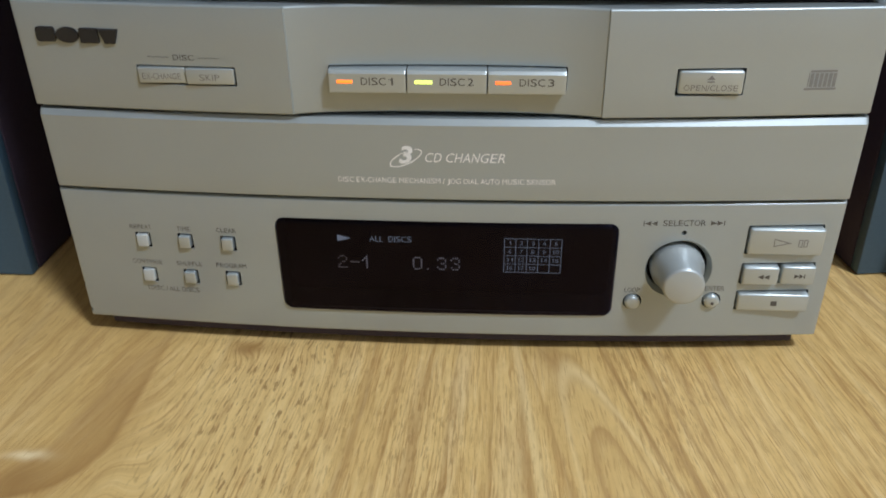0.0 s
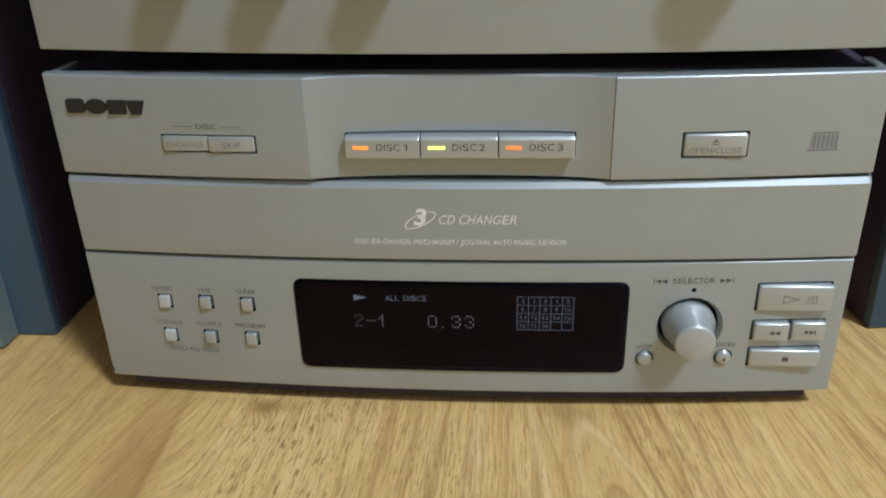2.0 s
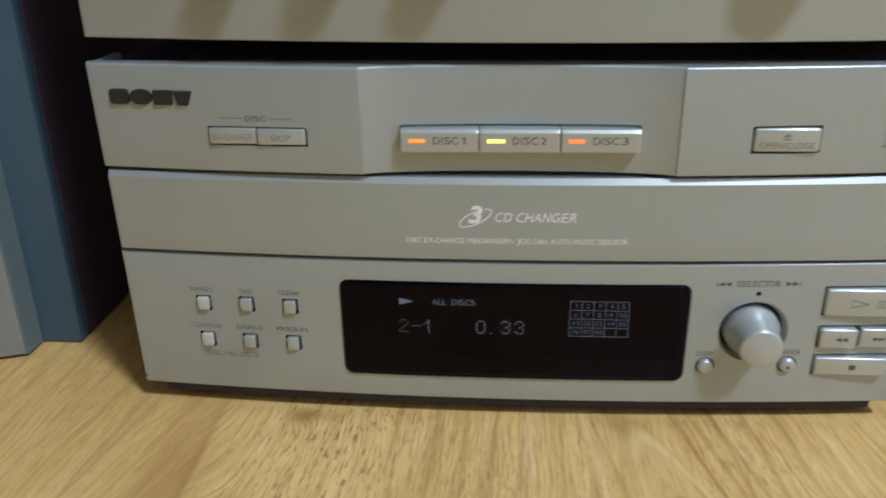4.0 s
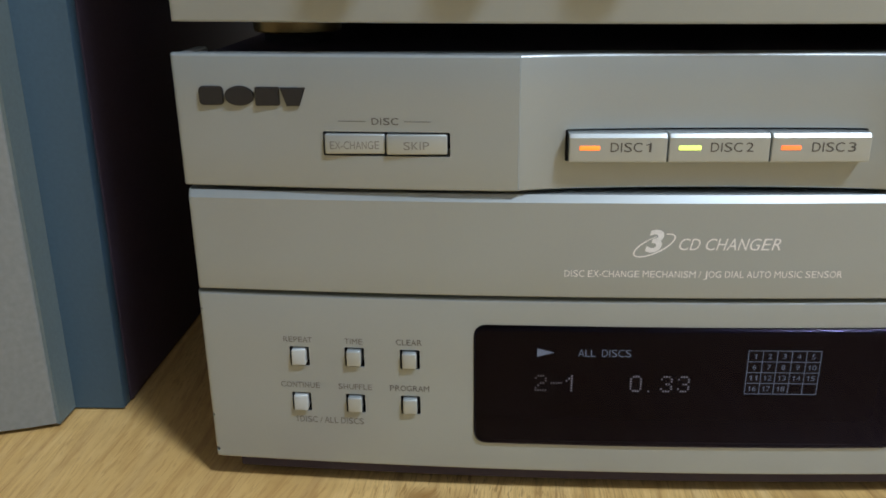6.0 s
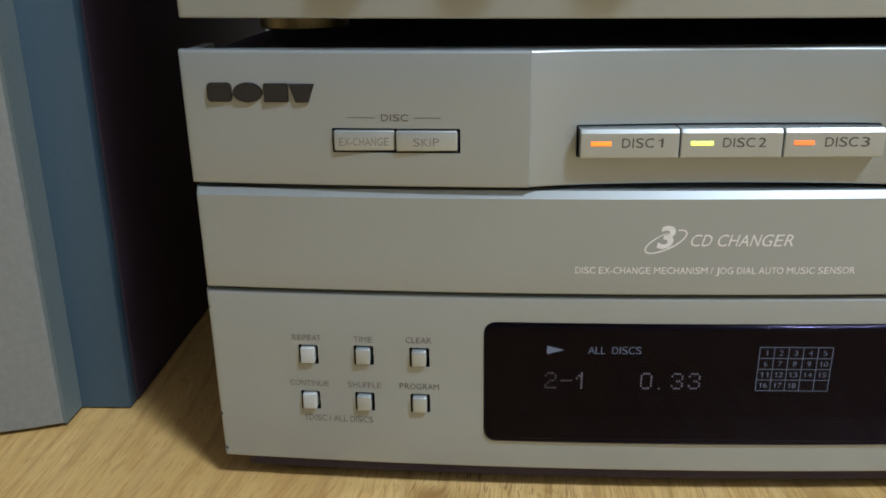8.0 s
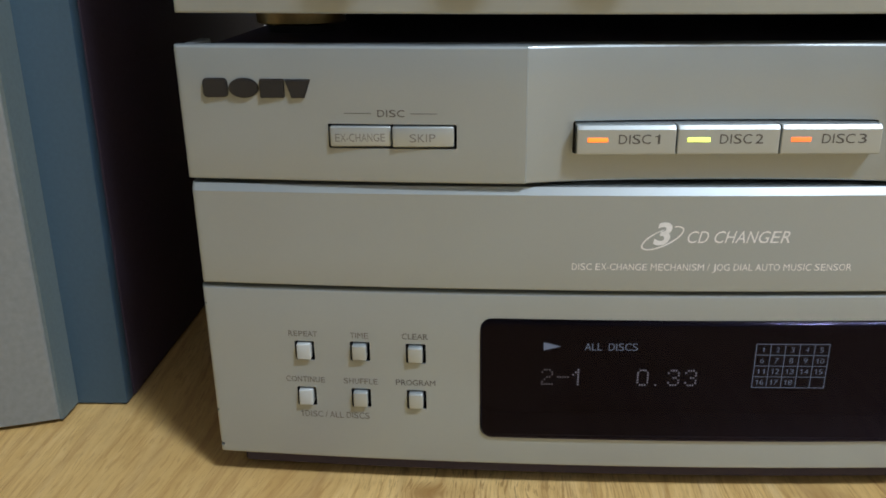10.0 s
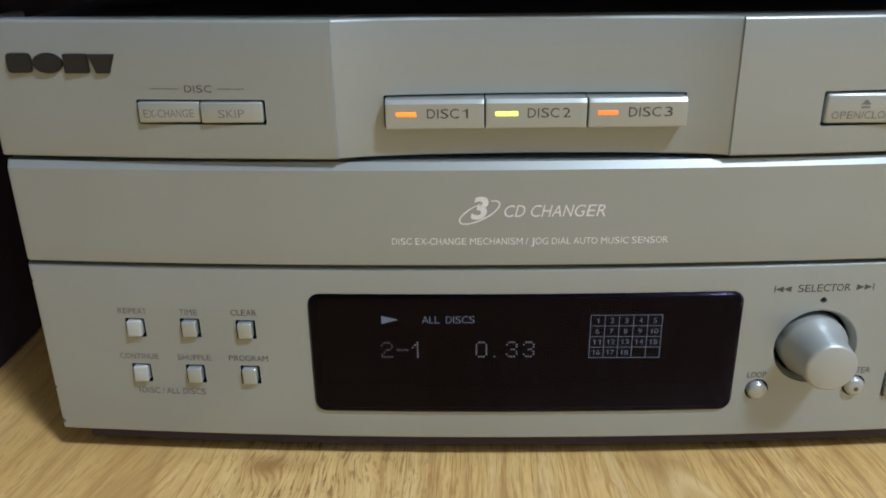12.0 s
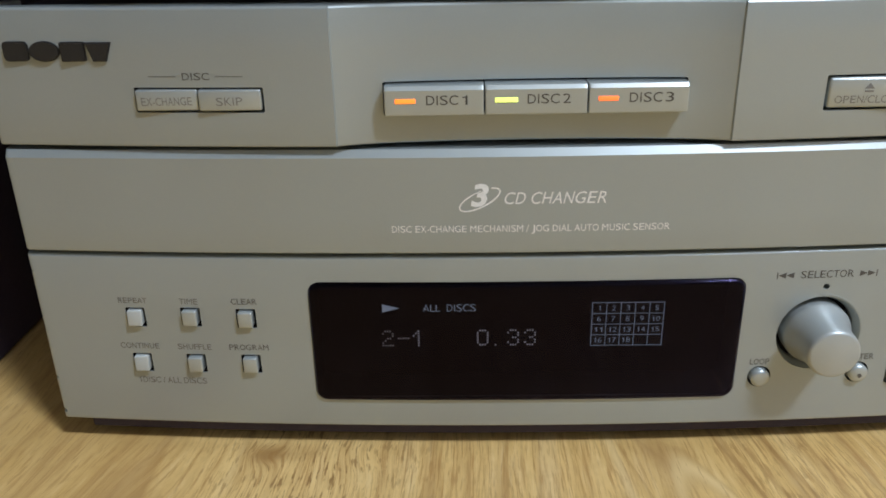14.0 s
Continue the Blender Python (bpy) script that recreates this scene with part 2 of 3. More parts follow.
LED_ORANGE = glowing("orange_led", (1.0, 0.22, 0.03), 1.3)
LED_GREEN = glowing("yellow_green_led", (0.80, 0.95, 0.18), 1.3)
LED_RED = glowing("orange_red_led", (1.0, 0.17, 0.04), 1.3)
FLOOR = wood_floor()

# ---- mesh helpers ----


def to_object(name, bm, material, smooth=False):
    bmesh.ops.recalc_face_normals(bm, faces=bm.faces)
    data = bpy.data.meshes.new(name)
    bm.to_mesh(data)
    bm.free()
    data.materials.append(material)
    if smooth:
        data.polygons.foreach_set("use_smooth", [True] * len(data.polygons))
        data.set_sharp_from_angle(angle=radians(40))
    return new(name, data)


def part(name, bm, material, parent, label="", smooth=True):
    ob = to_object(name, bm, material, smooth)
    ob.parent = parent
    return tagged(ob, label)


def thing(name, label, category, group="", kind=""):
    return tagged(new(name), label, category, group, kind)


def box(x0, x1, y0, y1, z0, z1, bevel=0.0, segments=2, bm=None):
    own = bmesh.new()
    bmesh.ops.create_cube(own, size=1)
    for v in own.verts:
        v.co = ((x0 + x1) / 2 + v.co.x * (x1 - x0), (y0 + y1) / 2 + v.co.y * (y1 - y0), (z0 + z1) / 2 + v.co.z * (z1 - z0))
    if bevel:
        bmesh.ops.bevel(own, geom=own.edges[:], offset=bevel, segments=segments, affect="EDGES", profile=0.5)
    if bm is None:
        return own
    data = bpy.data.meshes.new("joined")
    own.to_mesh(data)
    own.free()
    bm.from_mesh(data)
    bpy.data.meshes.remove(data)
    return bm


def lathe(profile, cx, cz, segments=48, bm=None, closed=True):
    """Turns (radius, y) round an axis along y through (cx, cz)."""
    bm = bm or bmesh.new()
    rings = []
    for r, y in profile:
        if r < 1e-7:
            rings.append([bm.verts.new((cx, y, cz))])
        else:
            rings.append([bm.verts.new((cx + r * math.cos(a), y, cz + r * math.sin(a))) for a in [2 * math.pi * k / segments for k in range(segments)]])
    for a, b in zip(rings, rings[1:]):
        for k in range(segments):
            q = [a[k % len(a)], a[(k + 1) % len(a)], b[(k + 1) % len(b)], b[k % len(b)]]
            q = list(dict.fromkeys(q))
            if len(q) > 2:
                bm.faces.new(q)
    for ring in (rings[0], rings[-1]):
        if closed and len(ring) > 2:
            bm.faces.new(ring)
    return bm


def upright(profile, cx, cy, segments=32):
    """Turns (radius, z) round an upright axis."""
    bm = lathe([(r, z) for r, z in profile], 0, 0, segments)
    for v in bm.verts:
        v.co = (cx + v.co.x, cy + v.co.z, v.co.y)
    return bm


def rounded_outline(x0, x1, z0, z1, r, steps=6):
    out = []
    for cx, cz, a0 in ((x1 - r, z1 - r, 0), (x0 + r, z1 - r, 90), (x0 + r, z0 + r, 180), (x1 - r, z0 + r, 270)):
        for k in range(steps + 1):
            a = radians(a0 + 90 * k / steps)
            out.append((cx + r * math.cos(a), cz + r * math.sin(a)))
    return out


def prism(outline, y0, y1):
    bm = bmesh.new()
    a = [bm.verts.new((x, y0, z)) for x, z in outline]
    b = [bm.verts.new((x, y1, z)) for x, z in outline]
    bm.faces.new(a)
    bm.faces.new(b)
    for k in range(len(a)):
        bm.faces.new((a[k - 1], a[k], b[k], b[k - 1]))
    bmesh.ops.recalc_face_normals(bm, faces=bm.faces)
    return bm


def swept_panel(front, z0, z1, back, xs, top_round=0.0008, bottom_round=0.0008, end_round=0.0012, levels=3, chamfer=None):
    """A panel whose front follows front(x, z), with rounded long edges and ends, and a flat back."""
    profile = [(0.0, z0, True)]
    for k in range(5):
        a = radians(90 * k / 4)
        profile.append((bottom_round * (1 - math.sin(a)), z0 + bottom_round * (1 - math.cos(a)), False))
    for k in range(1, levels):
        profile.append((0.0, z0 + (z1 - z0) * k / levels, False))
    if chamfer:
        d, h = chamfer
        profile += [(0.0, z1 - h, False), (d, z1, False)]
    for k in range(0 if chamfer else 5):
        a = radians(90 - 90 * k / 4)
        profile.append((top_round * (1 - math.sin(a)), z1 - top_round * (1 - math.cos(a)), False))
    profile.append((0.0, z1, True))
    bm = bmesh.new()
    x_first, x_last = xs[0], xs[-1]
    rows = []
    for x in xs:
        d = min(x - x_first, x_last - x)
        pull = end_round - math.sqrt(max(0, end_round**2 - (end_round - d) ** 2)) if d < end_round else 0.0
        rows.append([bm.verts.new((x, back if at_back else min(back - 1e-4, front(x, z) + dy + pull), z)) for dy, z, at_back in profile])
    for a, b in zip(rows, rows[1:]):
        for k in range(len(a)):
            bm.faces.new((a[k - 1], a[k], b[k], b[k - 1]))
    bm.faces.new(rows[0])
    bm.faces.new(rows[-1])
    bmesh.ops.recalc_face_normals(bm, faces=bm.faces)
    return bm


def steps_across(x0, x1, count, extra=(), end_round=0.0012):
    ends = [end_round * k / 4 for k in range(5)]
    xs = {x0 + d for d in ends} | {x1 - d for d in ends} | set(extra)
    xs |= {x0 + 0.002 + (x1 - x0 - 0.004) * k / count for k in range(count + 1)}
    out = []
    for x in sorted(xs):
        if not out or x - out[-1] > 1e-5:
            out.append(x)
    return out


def cut(ob, cutters):
    """Takes the closed cutters out of the mesh of ob."""
    tool_bm = bmesh.new()
    for bm in cutters:
        data = bpy.data.meshes.new("tool")
        bm.to_mesh(data)
        bm.free()
        tool_bm.from_mesh(data)
        bpy.data.meshes.remove(data)
    tool = to_object("tool", tool_bm, SLOT)
    work = ob.modifiers.new("cut", "BOOLEAN")
    work.operation, work.object, work.solver = "DIFFERENCE", tool, "EXACT"
    bpy.context.view_layer.update()
    made = bpy.data.meshes.new_from_object(ob.evaluated_get(bpy.context.evaluated_depsgraph_get()))
    ob.modifiers.remove(work)
    old, ob.data = ob.data, made
    made.name = old.name
    bpy.data.meshes.remove(old)
    made.polygons.foreach_set("use_smooth", [True] * len(made.polygons))
    made.set_sharp_from_angle(angle=radians(30))
    bpy.data.objects.remove(tool)


# advance, left and right edge of each sign of a wide grotesque, in thousandths of its size
SPACING = {
    "A": (667, 14, 654), "C": (722, 44, 681), "D": (722, 81, 674), "E": (667, 86, 616), "G": (778, 48, 709), "H": (722, 77, 644),
    "I": (278, 91, 188), "J": (500, 17, 428), "K": (667, 76, 663), "L": (556, 76, 537), "M": (833, 73, 761), "N": (722, 76, 646),
    "O": (778, 39, 739), "P": (667, 86, 622), "R": (722, 88, 684), "S": (667, 49, 620), "T": (611, 14, 597), "U": (722, 79, 644),
    "X": (667, 19, 648), "-": (333, 44, 289), "/": (278, -17, 295), " ": (278, 0, 0), "0": (556, 37, 519), "1": (556, 101, 359),
}
CAPS = 0.718


@functools.lru_cache(maxsize=None)
def glyph(sign, weight):
    """Corner points and faces of one sign of the built-in font, fitted to its width in SPACING, capitals CAPS high."""
    if sign == "1":
        stem = [(0.255, 0.0), (0.359, 0.0), (0.359, CAPS), (0.285, CAPS), (0.245, 0.612), (0.101, 0.575), (0.101, 0.500), (0.255, 0.530)]
        return stem, [(0, 1, 2, 3, 4, 7), (4, 5, 6, 7)]
    curve = bpy.data.curves.new("lettering", "FONT")
    curve.body, curve.size, curve.resolution_u, curve.offset = sign + "H", 1.0, 3, weight
    holder = new("lettering", curve)
    bpy.context.view_layer.update()
    data = bpy.data.meshes.new_from_object(holder.evaluated_get(bpy.context.evaluated_depsgraph_get()))
    bpy.data.objects.remove(holder)
    bpy.data.curves.remove(curve)
    # the H that follows gives the height of the capitals
    tall = max(v.co.y for v in data.vertices if v.co.x > max(w.co.x for w in data.vertices) - 0.02)
    joined = {v.index: {v.index} for v in data.vertices}
    for edge in data.edges:
        a, b = (joined[k] for k in edge.vertices)
        if a is not b:
            a |= b
            for k in b:
                joined[k] = a
    far = max(data.vertices, key=lambda v: v.co.x).index
    keep = [v.index for v in data.vertices if v.index not in joined[far]]
    left, right = min(data.vertices[k].co.x for k in keep), max(data.vertices[k].co.x for k in keep)
    _, a, b = SPACING.get(sign, (556, 36, 518))
    points = [((a + (data.vertices[k].co.x - left) / (right - left) * (b - a)) / 1000, data.vertices[k].co.y * CAPS / tall) for k in keep]
    order = {k: n for n, k in enumerate(keep)}
    faces = [tuple(order[k] for k in f.vertices) for f in data.polygons if f.vertices[0] in order]
    bpy.data.meshes.remove(data)
    return points, faces


def letters(text, x0, x1, z0, z1, front, material, parent, shear=0.0, lift=0.00008, name="caption", label="", weight=0.0):
    """Lettering that fills the box x0..x1, z0..z1 and lies on front(x, z)."""
    points, faces, pen = [], [], 0.0
    for sign in text:
        if sign != " ":
            own, polys = glyph(sign, weight)
            first = len(points)
            points += [(pen + u + shear * v, v) for u, v in own]
            faces += [tuple(first + k for k in f) for f in polys]
        pen += SPACING.get(sign, (556, 0, 0))[0] / 1000
    ua, ub = min(u for u, v in points), max(u for u, v in points)
    verts = []
    for u, v in points:
        x, z = x0 + (u - ua) / (ub - ua) * (x1 - x0), z0 + v / CAPS * (z1 - z0)
        verts.append((x, front(x, z) - lift, z))
    data = bpy.data.meshes.new(name)
    data.from_pydata(verts, [], faces)
    data.materials.append(material)
    ob = new(name, data)
    ob.parent = parent
    return tagged(ob, label)


def flat_shape(outlines, front, lift=0.00008):
    """Thin printed shapes: closed outlines in x and z, laid on front(x, z)."""
    bm = bmesh.new()
    for outline in outlines:
        bm.faces.new([bm.verts.new((x, front(x, z) - lift, z)) for x, z in outline])
    bmesh.ops.triangulate(bm, faces=bm.faces)
    return bm


def rect(x0, x1, z0, z1):
    return [(x0, z0), (x1, z0), (x1, z1), (x0, z1)]


def arrow(x0, x1, z0, z1):
    """A triangle that points from x0 to x1."""
    return [(x0, z0), (x1, (z0 + z1) / 2), (x0, z1)]


# ---- the room ----
def slab(name, x0, x1, y0, y1, z0, z1, material, label, category):
    return tagged(to_object(name, box(x0, x1, y0, y1, z0, z1), material), label, category, kind="structure")


slab("floor", -2.2, 2.8, -1.9, 0.75, -0.02, 0.0, FLOOR, "light oak laminate floor with dark grain and knots", "floor")
# walls and ceiling are unseen, added to close the room and bounce light
slab("wall_north", -2.2, 2.8, 0.75, 0.87, -0.02, 2.5, PAINT, "plain grey wall, unseen, added to bounce lamp light", "wall")
# this unseen wall stands close, to fill the silver fronts with neutral light
slab("wall_south", -2.2, 2.8, -2.02, -1.9, -0.02, 2.5, PAINT, "plain grey wall, unseen, added to bounce lamp light", "wall")
slab("wall_west", -2.32, -2.2, -2.02, 0.87, -0.02, 2.5, PAINT, "plain grey wall, unseen, added to bounce lamp light", "wall")
slab("wall_east", 2.8, 2.92, -2.02, 0.87, -0.02, 2.5, PAINT, "plain grey wall, unseen, added to bounce lamp light", "wall")
slab("ceiling", -2.32, 2.92, -2.02, 0.87, 2.5, 2.6, CEILING, "plain white ceiling, unseen, added to bounce lamp light", "ceiling")

# ---- the disc changer ----
HALF = 0.1400


def bow(x, depth):
    return -depth * (1 - (x / HALF) ** 2)


def low_front(x, z):
    return bow(x, 0.0060)


def tray_front(x, z):
    return bow(x, 0.0062) - 0.0009


CREASE_L, CREASE_R = -0.0486, 0.0528


def top_front(x, z):
    wing = bow(x, 0.0085)
    if CREASE_L < x < CREASE_R:
        mid, half = (CREASE_L + CREASE_R) / 2, (CREASE_R - CREASE_L) / 2
        s = (x - mid) / half
        edge = bow(CREASE_L if x < mid else CREASE_R, 0.0085)
        hollow = -0.0033 + (edge + 0.0033) * (0.55 * s**2 + 0.45 * s**6)
        return hollow + 0.0004
    return wing


def cap_button(name, x0, x1, z0, z1, front_y, back_y, parent, label="", bevel=0.0006, material=None):
    return part(name, box(x0, x1, front_y, back_y, z0, z1, bevel, 3), material or CAP, parent, label)


def build_changer():
    unit = thing("cd_changer", "silver three-disc CD changer with dark display on the wooden floor", "cd changer")
    part("casing", box(-0.1385, 0.1385, 0.0120, 0.300, 0.0095, 0.1300, 0.001), BLACK, unit, "black sheet-metal casing")
    # guessed plate, its black deepens the strip of shade below the lower panel
    part("base_plate", swept_panel(lambda x, z: low_front(x, z) + 0.0045, 0.0030, 0.0086, 0.290, steps_across(-0.1345, 0.1335, 40), 0.0006, 0.0006), BLACK, unit, "black base plate, added to deepen the shade under the casing")
    for x, y in ((-0.11, 0.045), (0.11, 0.045), (-0.11, 0.26), (0.11, 0.26)):
        part("foot", upright([(0.011, 0.0), (0.0125, 0.002), (0.0125, 0.0097)], x, y), RUBBER, unit)

    # lower panel with its openings
    part("chassis_frame", box(-0.1380, 0.1380, 0.0071, 0.0118, 0.0600, 0.1295), SLOT, unit, "black frame behind the panels")
    panel = part("lower_panel", swept_panel(low_front, 0.0090, 0.0645, 0.0070, steps_across(-HALF, HALF, 72), 0.0009, 0.0009), SILVER, unit)
    for v in panel.data.vertices:
        if v.co.x < -0.13:
            v.co.x -= 0.0007
        if v.co.z < 0.012:
            v.co.z -= 0.0003
    holes = [prism(rounded_outline(-0.0603, 0.0625, 0.0181, 0.0568, 0.0035), -0.03, 0.02)]
    small = [(-0.1116, 0.0449), (-0.0952, 0.0452), (-0.0789, 0.0450), (-0.1119, 0.0298), (-0.0955, 0.0299), (-0.0790, 0.0300)]
    for x, z in small:
        holes.append(prism(rounded_outline(x - 0.0028, x + 0.0030, z - 0.0031, z + 0.0031, 0.0004, 3), -0.03, 0.0045))
    knob_x, knob_z = 0.0847, 0.0384
    circle = [2 * math.pi * k / 40 for k in range(40)]
    for cx, cz, r in ((knob_x, knob_z, 0.0117), (0.0697, 0.0247, 0.0034), (0.0985, 0.0251, 0.0034), (0.0851, 0.0532, 0.0009)):
        holes.append(prism([(cx + r * math.cos(a), cz + r * math.sin(a)) for a in circle], -0.03, 0.0045))
    keys = {"play_pause_button": (0.1073, 0.1340, 0.0446, 0.0559), "search_buttons": (0.1073, 0.1338, 0.0322, 0.0407), "stop_button": (0.1072, 0.1335, 0.0209, 0.0292)}
    for x0, x1, z0, z1 in keys.values():
        holes.append(prism(rounded_outline(x0, x1, z0, z1, 0.0006, 3), -0.03, 0.0045))
    for z, deep in ((0.0236, 0.0004), (0.0117, 0.0007), (0.0590, 0.0003)):
        holes.append(box(-0.1420, -HALF + deep, -0.003, 0.0015, z - deep, z + deep))
    cut(panel, holes)
    for a, b in ((-0.136, -0.064), (0.066, 0.136)):
        part("recess", box(a, b, 0.0040, 0.0074, 0.0150, 0.0620), SLOT, unit, "black recess behind the buttons")

    # disc tray front
    tray = part("tray_front", swept_panel(tray_front, 0.0658, 0.0951, 0.0070, steps_across(-HALF, HALF, 72), 0.0025, 0.0007, chamfer=(0.0013, 0.0020)), SILVER, unit, "silver tray front with a bright bevelled upper edge")
    tray.data.set_sharp_from_angle(angle=radians(15))
    # upper panel with the hollow middle
    upper = part("upper_panel", swept_panel(top_front, 0.0964, 0.1312, 0.0036, steps_across(-HALF, HALF, 90, (CREASE_L, CREASE_L + 0.0003, CREASE_R - 0.0003, CREASE_R)), 0.0009, 0.0006), SILVER, unit, "silver upper panel with a hollowed middle")
    for v in upper.data.vertices:
        rise = (v.co.z - 0.0964) / 0.0348
        v.co.z += rise * (0.0004 - 0.0045 * v.co.x)
        if v.co.x < -0.13:
            v.co.x -= 0.0008
    slots = {"exchange": (-0.1003, -0.0664, 0.1056, 0.1121), "open": (0.0751, 0.0968, 0.1037, 0.1127), "discs": (-0.0363, 0.0410, 0.1040, 0.1125)}
    cut(upper, [prism(rounded_outline(*b, 0.0005, 3), -0.03, 0.0050) for b in slots.values()])
    for edge in upper.data.edges:
        a, b = (upper.data.vertices[k].co for k in edge.vertices)
        if abs(a.x - b.x) < 2e-5 and min(abs(a.x - CREASE_L), abs(a.x - CREASE_R)) < 2e-4 and a.y < 0.004 and b.y < 0.004:
            edge.use_edge_sharp = True
    for s in (-1, 1):
        part("panel_return", box(min(s * 0.1360, s * 0.1398), max(s * 0.1360, s * 0.1398), 0.0035, 0.0185, 0.0968, 0.1316 - 0.0006 * s, 0.0008), SILVER, unit, "silver return at the end of the upper panel")
    part("recess", box(-0.136, 0.136, 0.0046, 0.0074, 0.0985, 0.1290), SLOT, unit, "black recess behind the buttons")

    # small square buttons
    names = ("REPEAT", "TIME", "CLEAR", "CONTINUE", "SHUFFLE", "PROGRAM")
    boxes = [(-0.1160, -0.1075, 0.0495, 0.0512), (-0.0978, -0.0925, 0.0494, 0.0512), (-0.0827, -0.0752, 0.0496, 0.0514), (-0.1178, -0.1060, 0.0346, 0.0364), (-0.1004, -0.0903, 0.0346, 0.0364), (-0.0849, -0.0733, 0.0347, 0.0365)]
    for (x, z), text, b in zip(small, names, boxes):
        y = low_front(x, z)
        cap = cap_button("push_button", x - 0.0021, x + 0.0021, z - 0.0024, z + 0.0025, y - 0.0015, 0.0045, unit, "cracked, worn cap" if text in ("REPEAT", "CONTINUE") else "", 0.00045, WORN_CAP if text in ("REPEAT", "CONTINUE") else CAP)
        bm = bmesh.new()
        rim = rounded_outline(x - 0.00275, x + 0.00295, z - 0.00305, z + 0.00305, 0.0004, 3)
        rings = [[bm.verts.new((a, low_front(a, b) + dy if dy < 0.004 else 0.0045, b)) for a, b in rim] for dy in (0.0004, 0.0045)]
        for k in range(len(rim)):
            bm.faces.new((rings[0][k - 1], rings[0][k], rings[1][k], rings[1][k - 1]))
        part("button_well", bm, SLOT, unit)
        if text in ("REPEAT", "CONTINUE"):
            for v in cap.data.vertices:
                if v.co.y < y - 0.0008 and v.co.z > z + 0.0008:
                    v.co.y += 0.0006 + 0.15 * (v.co.x - x)
        letters(text, *b, low_front, PRINT_DARK if text in ("CLEAR", "PROGRAM") else PRINT_FAINT_2, unit)
    letters("1DISC / ALL DISCS", -0.1140, -0.0932, 0.0229, 0.0249, low_front, PRINT_FAINT_2, unit)

    # big keys
    for name, (x0, x1, z0, z1) in keys.items():
        spans = [(x0, x1)] if name != "search_buttons" else [(x0, 0.1208), (0.1210, x1)]
        for a, b in spans:
            kind = name if len(spans) == 1 else ("rewind_button" if a == x0 else "forward_button")
            y = low_front((a + b) / 2, 0) - 0.0022
            key = cap_button(kind, a + 0.0006, b - 0.0002, z0 + 0.0003, z1 - 0.0007, y, 0.0045, unit, "", 0.0009)
            at = lambda x, z, y=y: y
            zc = (z0 + z1) / 2 - 0.0003
            if kind == "play_pause_button":
                xa = 0.1165
                rim = 0.0003
                tri = [(xa, zc - 0.0017), (xa + 0.0062, zc), (xa, zc + 0.0017)]
                inner = [(xa + rim, zc - 0.0012), (xa + 0.0047, zc), (xa + rim, zc + 0.0012)]
                bm = bmesh.new()
                o = [bm.verts.new((x, y - 0.00008, z)) for x, z in tri]
                i = [bm.verts.new((x, y - 0.00008, z)) for x, z in inner]
                for k in range(3):
                    bm.faces.new((o[k - 1], o[k], i[k], i[k - 1]))
                for xb in (0.1249, 0.1267):
                    o = [bm.verts.new((x, y - 0.00008, z)) for x, z in rect(xb, xb + 0.0014, zc - 0.0015, zc + 0.0015)]
                    i = [bm.verts.new((x, y - 0.00008, z)) for x, z in rect(xb + rim, xb + 0.0014 - rim, zc - 0.0012, zc + 0.0012)]
                    for k in range(4):
                        bm.faces.new((o[k - 1], o[k], i[k], i[k - 1]))
                part("symbol", bm, PRINT_FAINT, key, "", False)
            elif kind == "rewind_button":
                part("symbol", flat_shape([arrow(0.1152, 0.1131, zc - 0.0010, zc + 0.0010), arrow(0.1173, 0.1152, zc - 0.0010, zc + 0.0010)], at), PRINT_DARK, key, "", False)
            elif kind == "forward_button":
                part("symbol", flat_shape([arrow(0.1262, 0.1281, zc - 0.0009, zc + 0.0009), arrow(0.1279, 0.1296, zc - 0.0009, zc + 0.0009), rect(0.1296, 0.1300, zc - 0.0009, zc + 0.0009)], at), PRINT_DARK, key, "", False)
            else:
                part("symbol", flat_shape([rect(0.1197, 0.1219, zc - 0.0010, zc + 0.0010)], at), PRINT_DARK, key, "", False)

    # jog dial
    y = low_front(knob_x, 0)
    part("dial_bezel", lathe([(0.0107, y + 0.0042), (0.0107, y + 0.0022), (0.0121, y - 0.00005), (0.0125, y - 0.0001), (0.0125, y + 0.0005)], knob_x, knob_z, 64, closed=False), SILVER, unit, "silver countersunk ring round the dial", False)
    part("dial_well", lathe([(0.0109, 0.0050), (0.0109, y + 0.0044), (0.0080, y + 0.0046), (0.0080, 0.0050)], knob_x, knob_z, closed=False), SLOT, unit, "black gap round the dial")
    knob = [(0.0, 0.003), (0.0095, 0.003), (0.0095, y - 0.0002), (0.0093, y - 0.0009), (0.0085, y - 0.0022), (0.0079, y - 0.0042), (0.0075, y - 0.0068), (0.0073, y - 0.0100), (0.0072, y - 0.0116), (0.0069, y - 0.0122), (0.0063, y - 0.0125), (0.0, y - 0.0125)]
    part("jog_dial", lathe(knob, knob_x, knob_z, 64), CHROME, unit, "flared satin aluminium dial")
    for cx, dot in ((0.0697, False), (0.0985, True)):
        cz = 0.0247 if not dot else 0.0251
        y2 = low_front(cx, 0)
        button = part("round_button", lathe([(0.0, 0.004), (0.0028, 0.004), (0.0028, y2 - 0.0010), (0.0025, y2 - 0.0015), (0.0017, y2 - 0.0018), (0.0, y2 - 0.0019)], cx, cz, 32), CAP, unit)
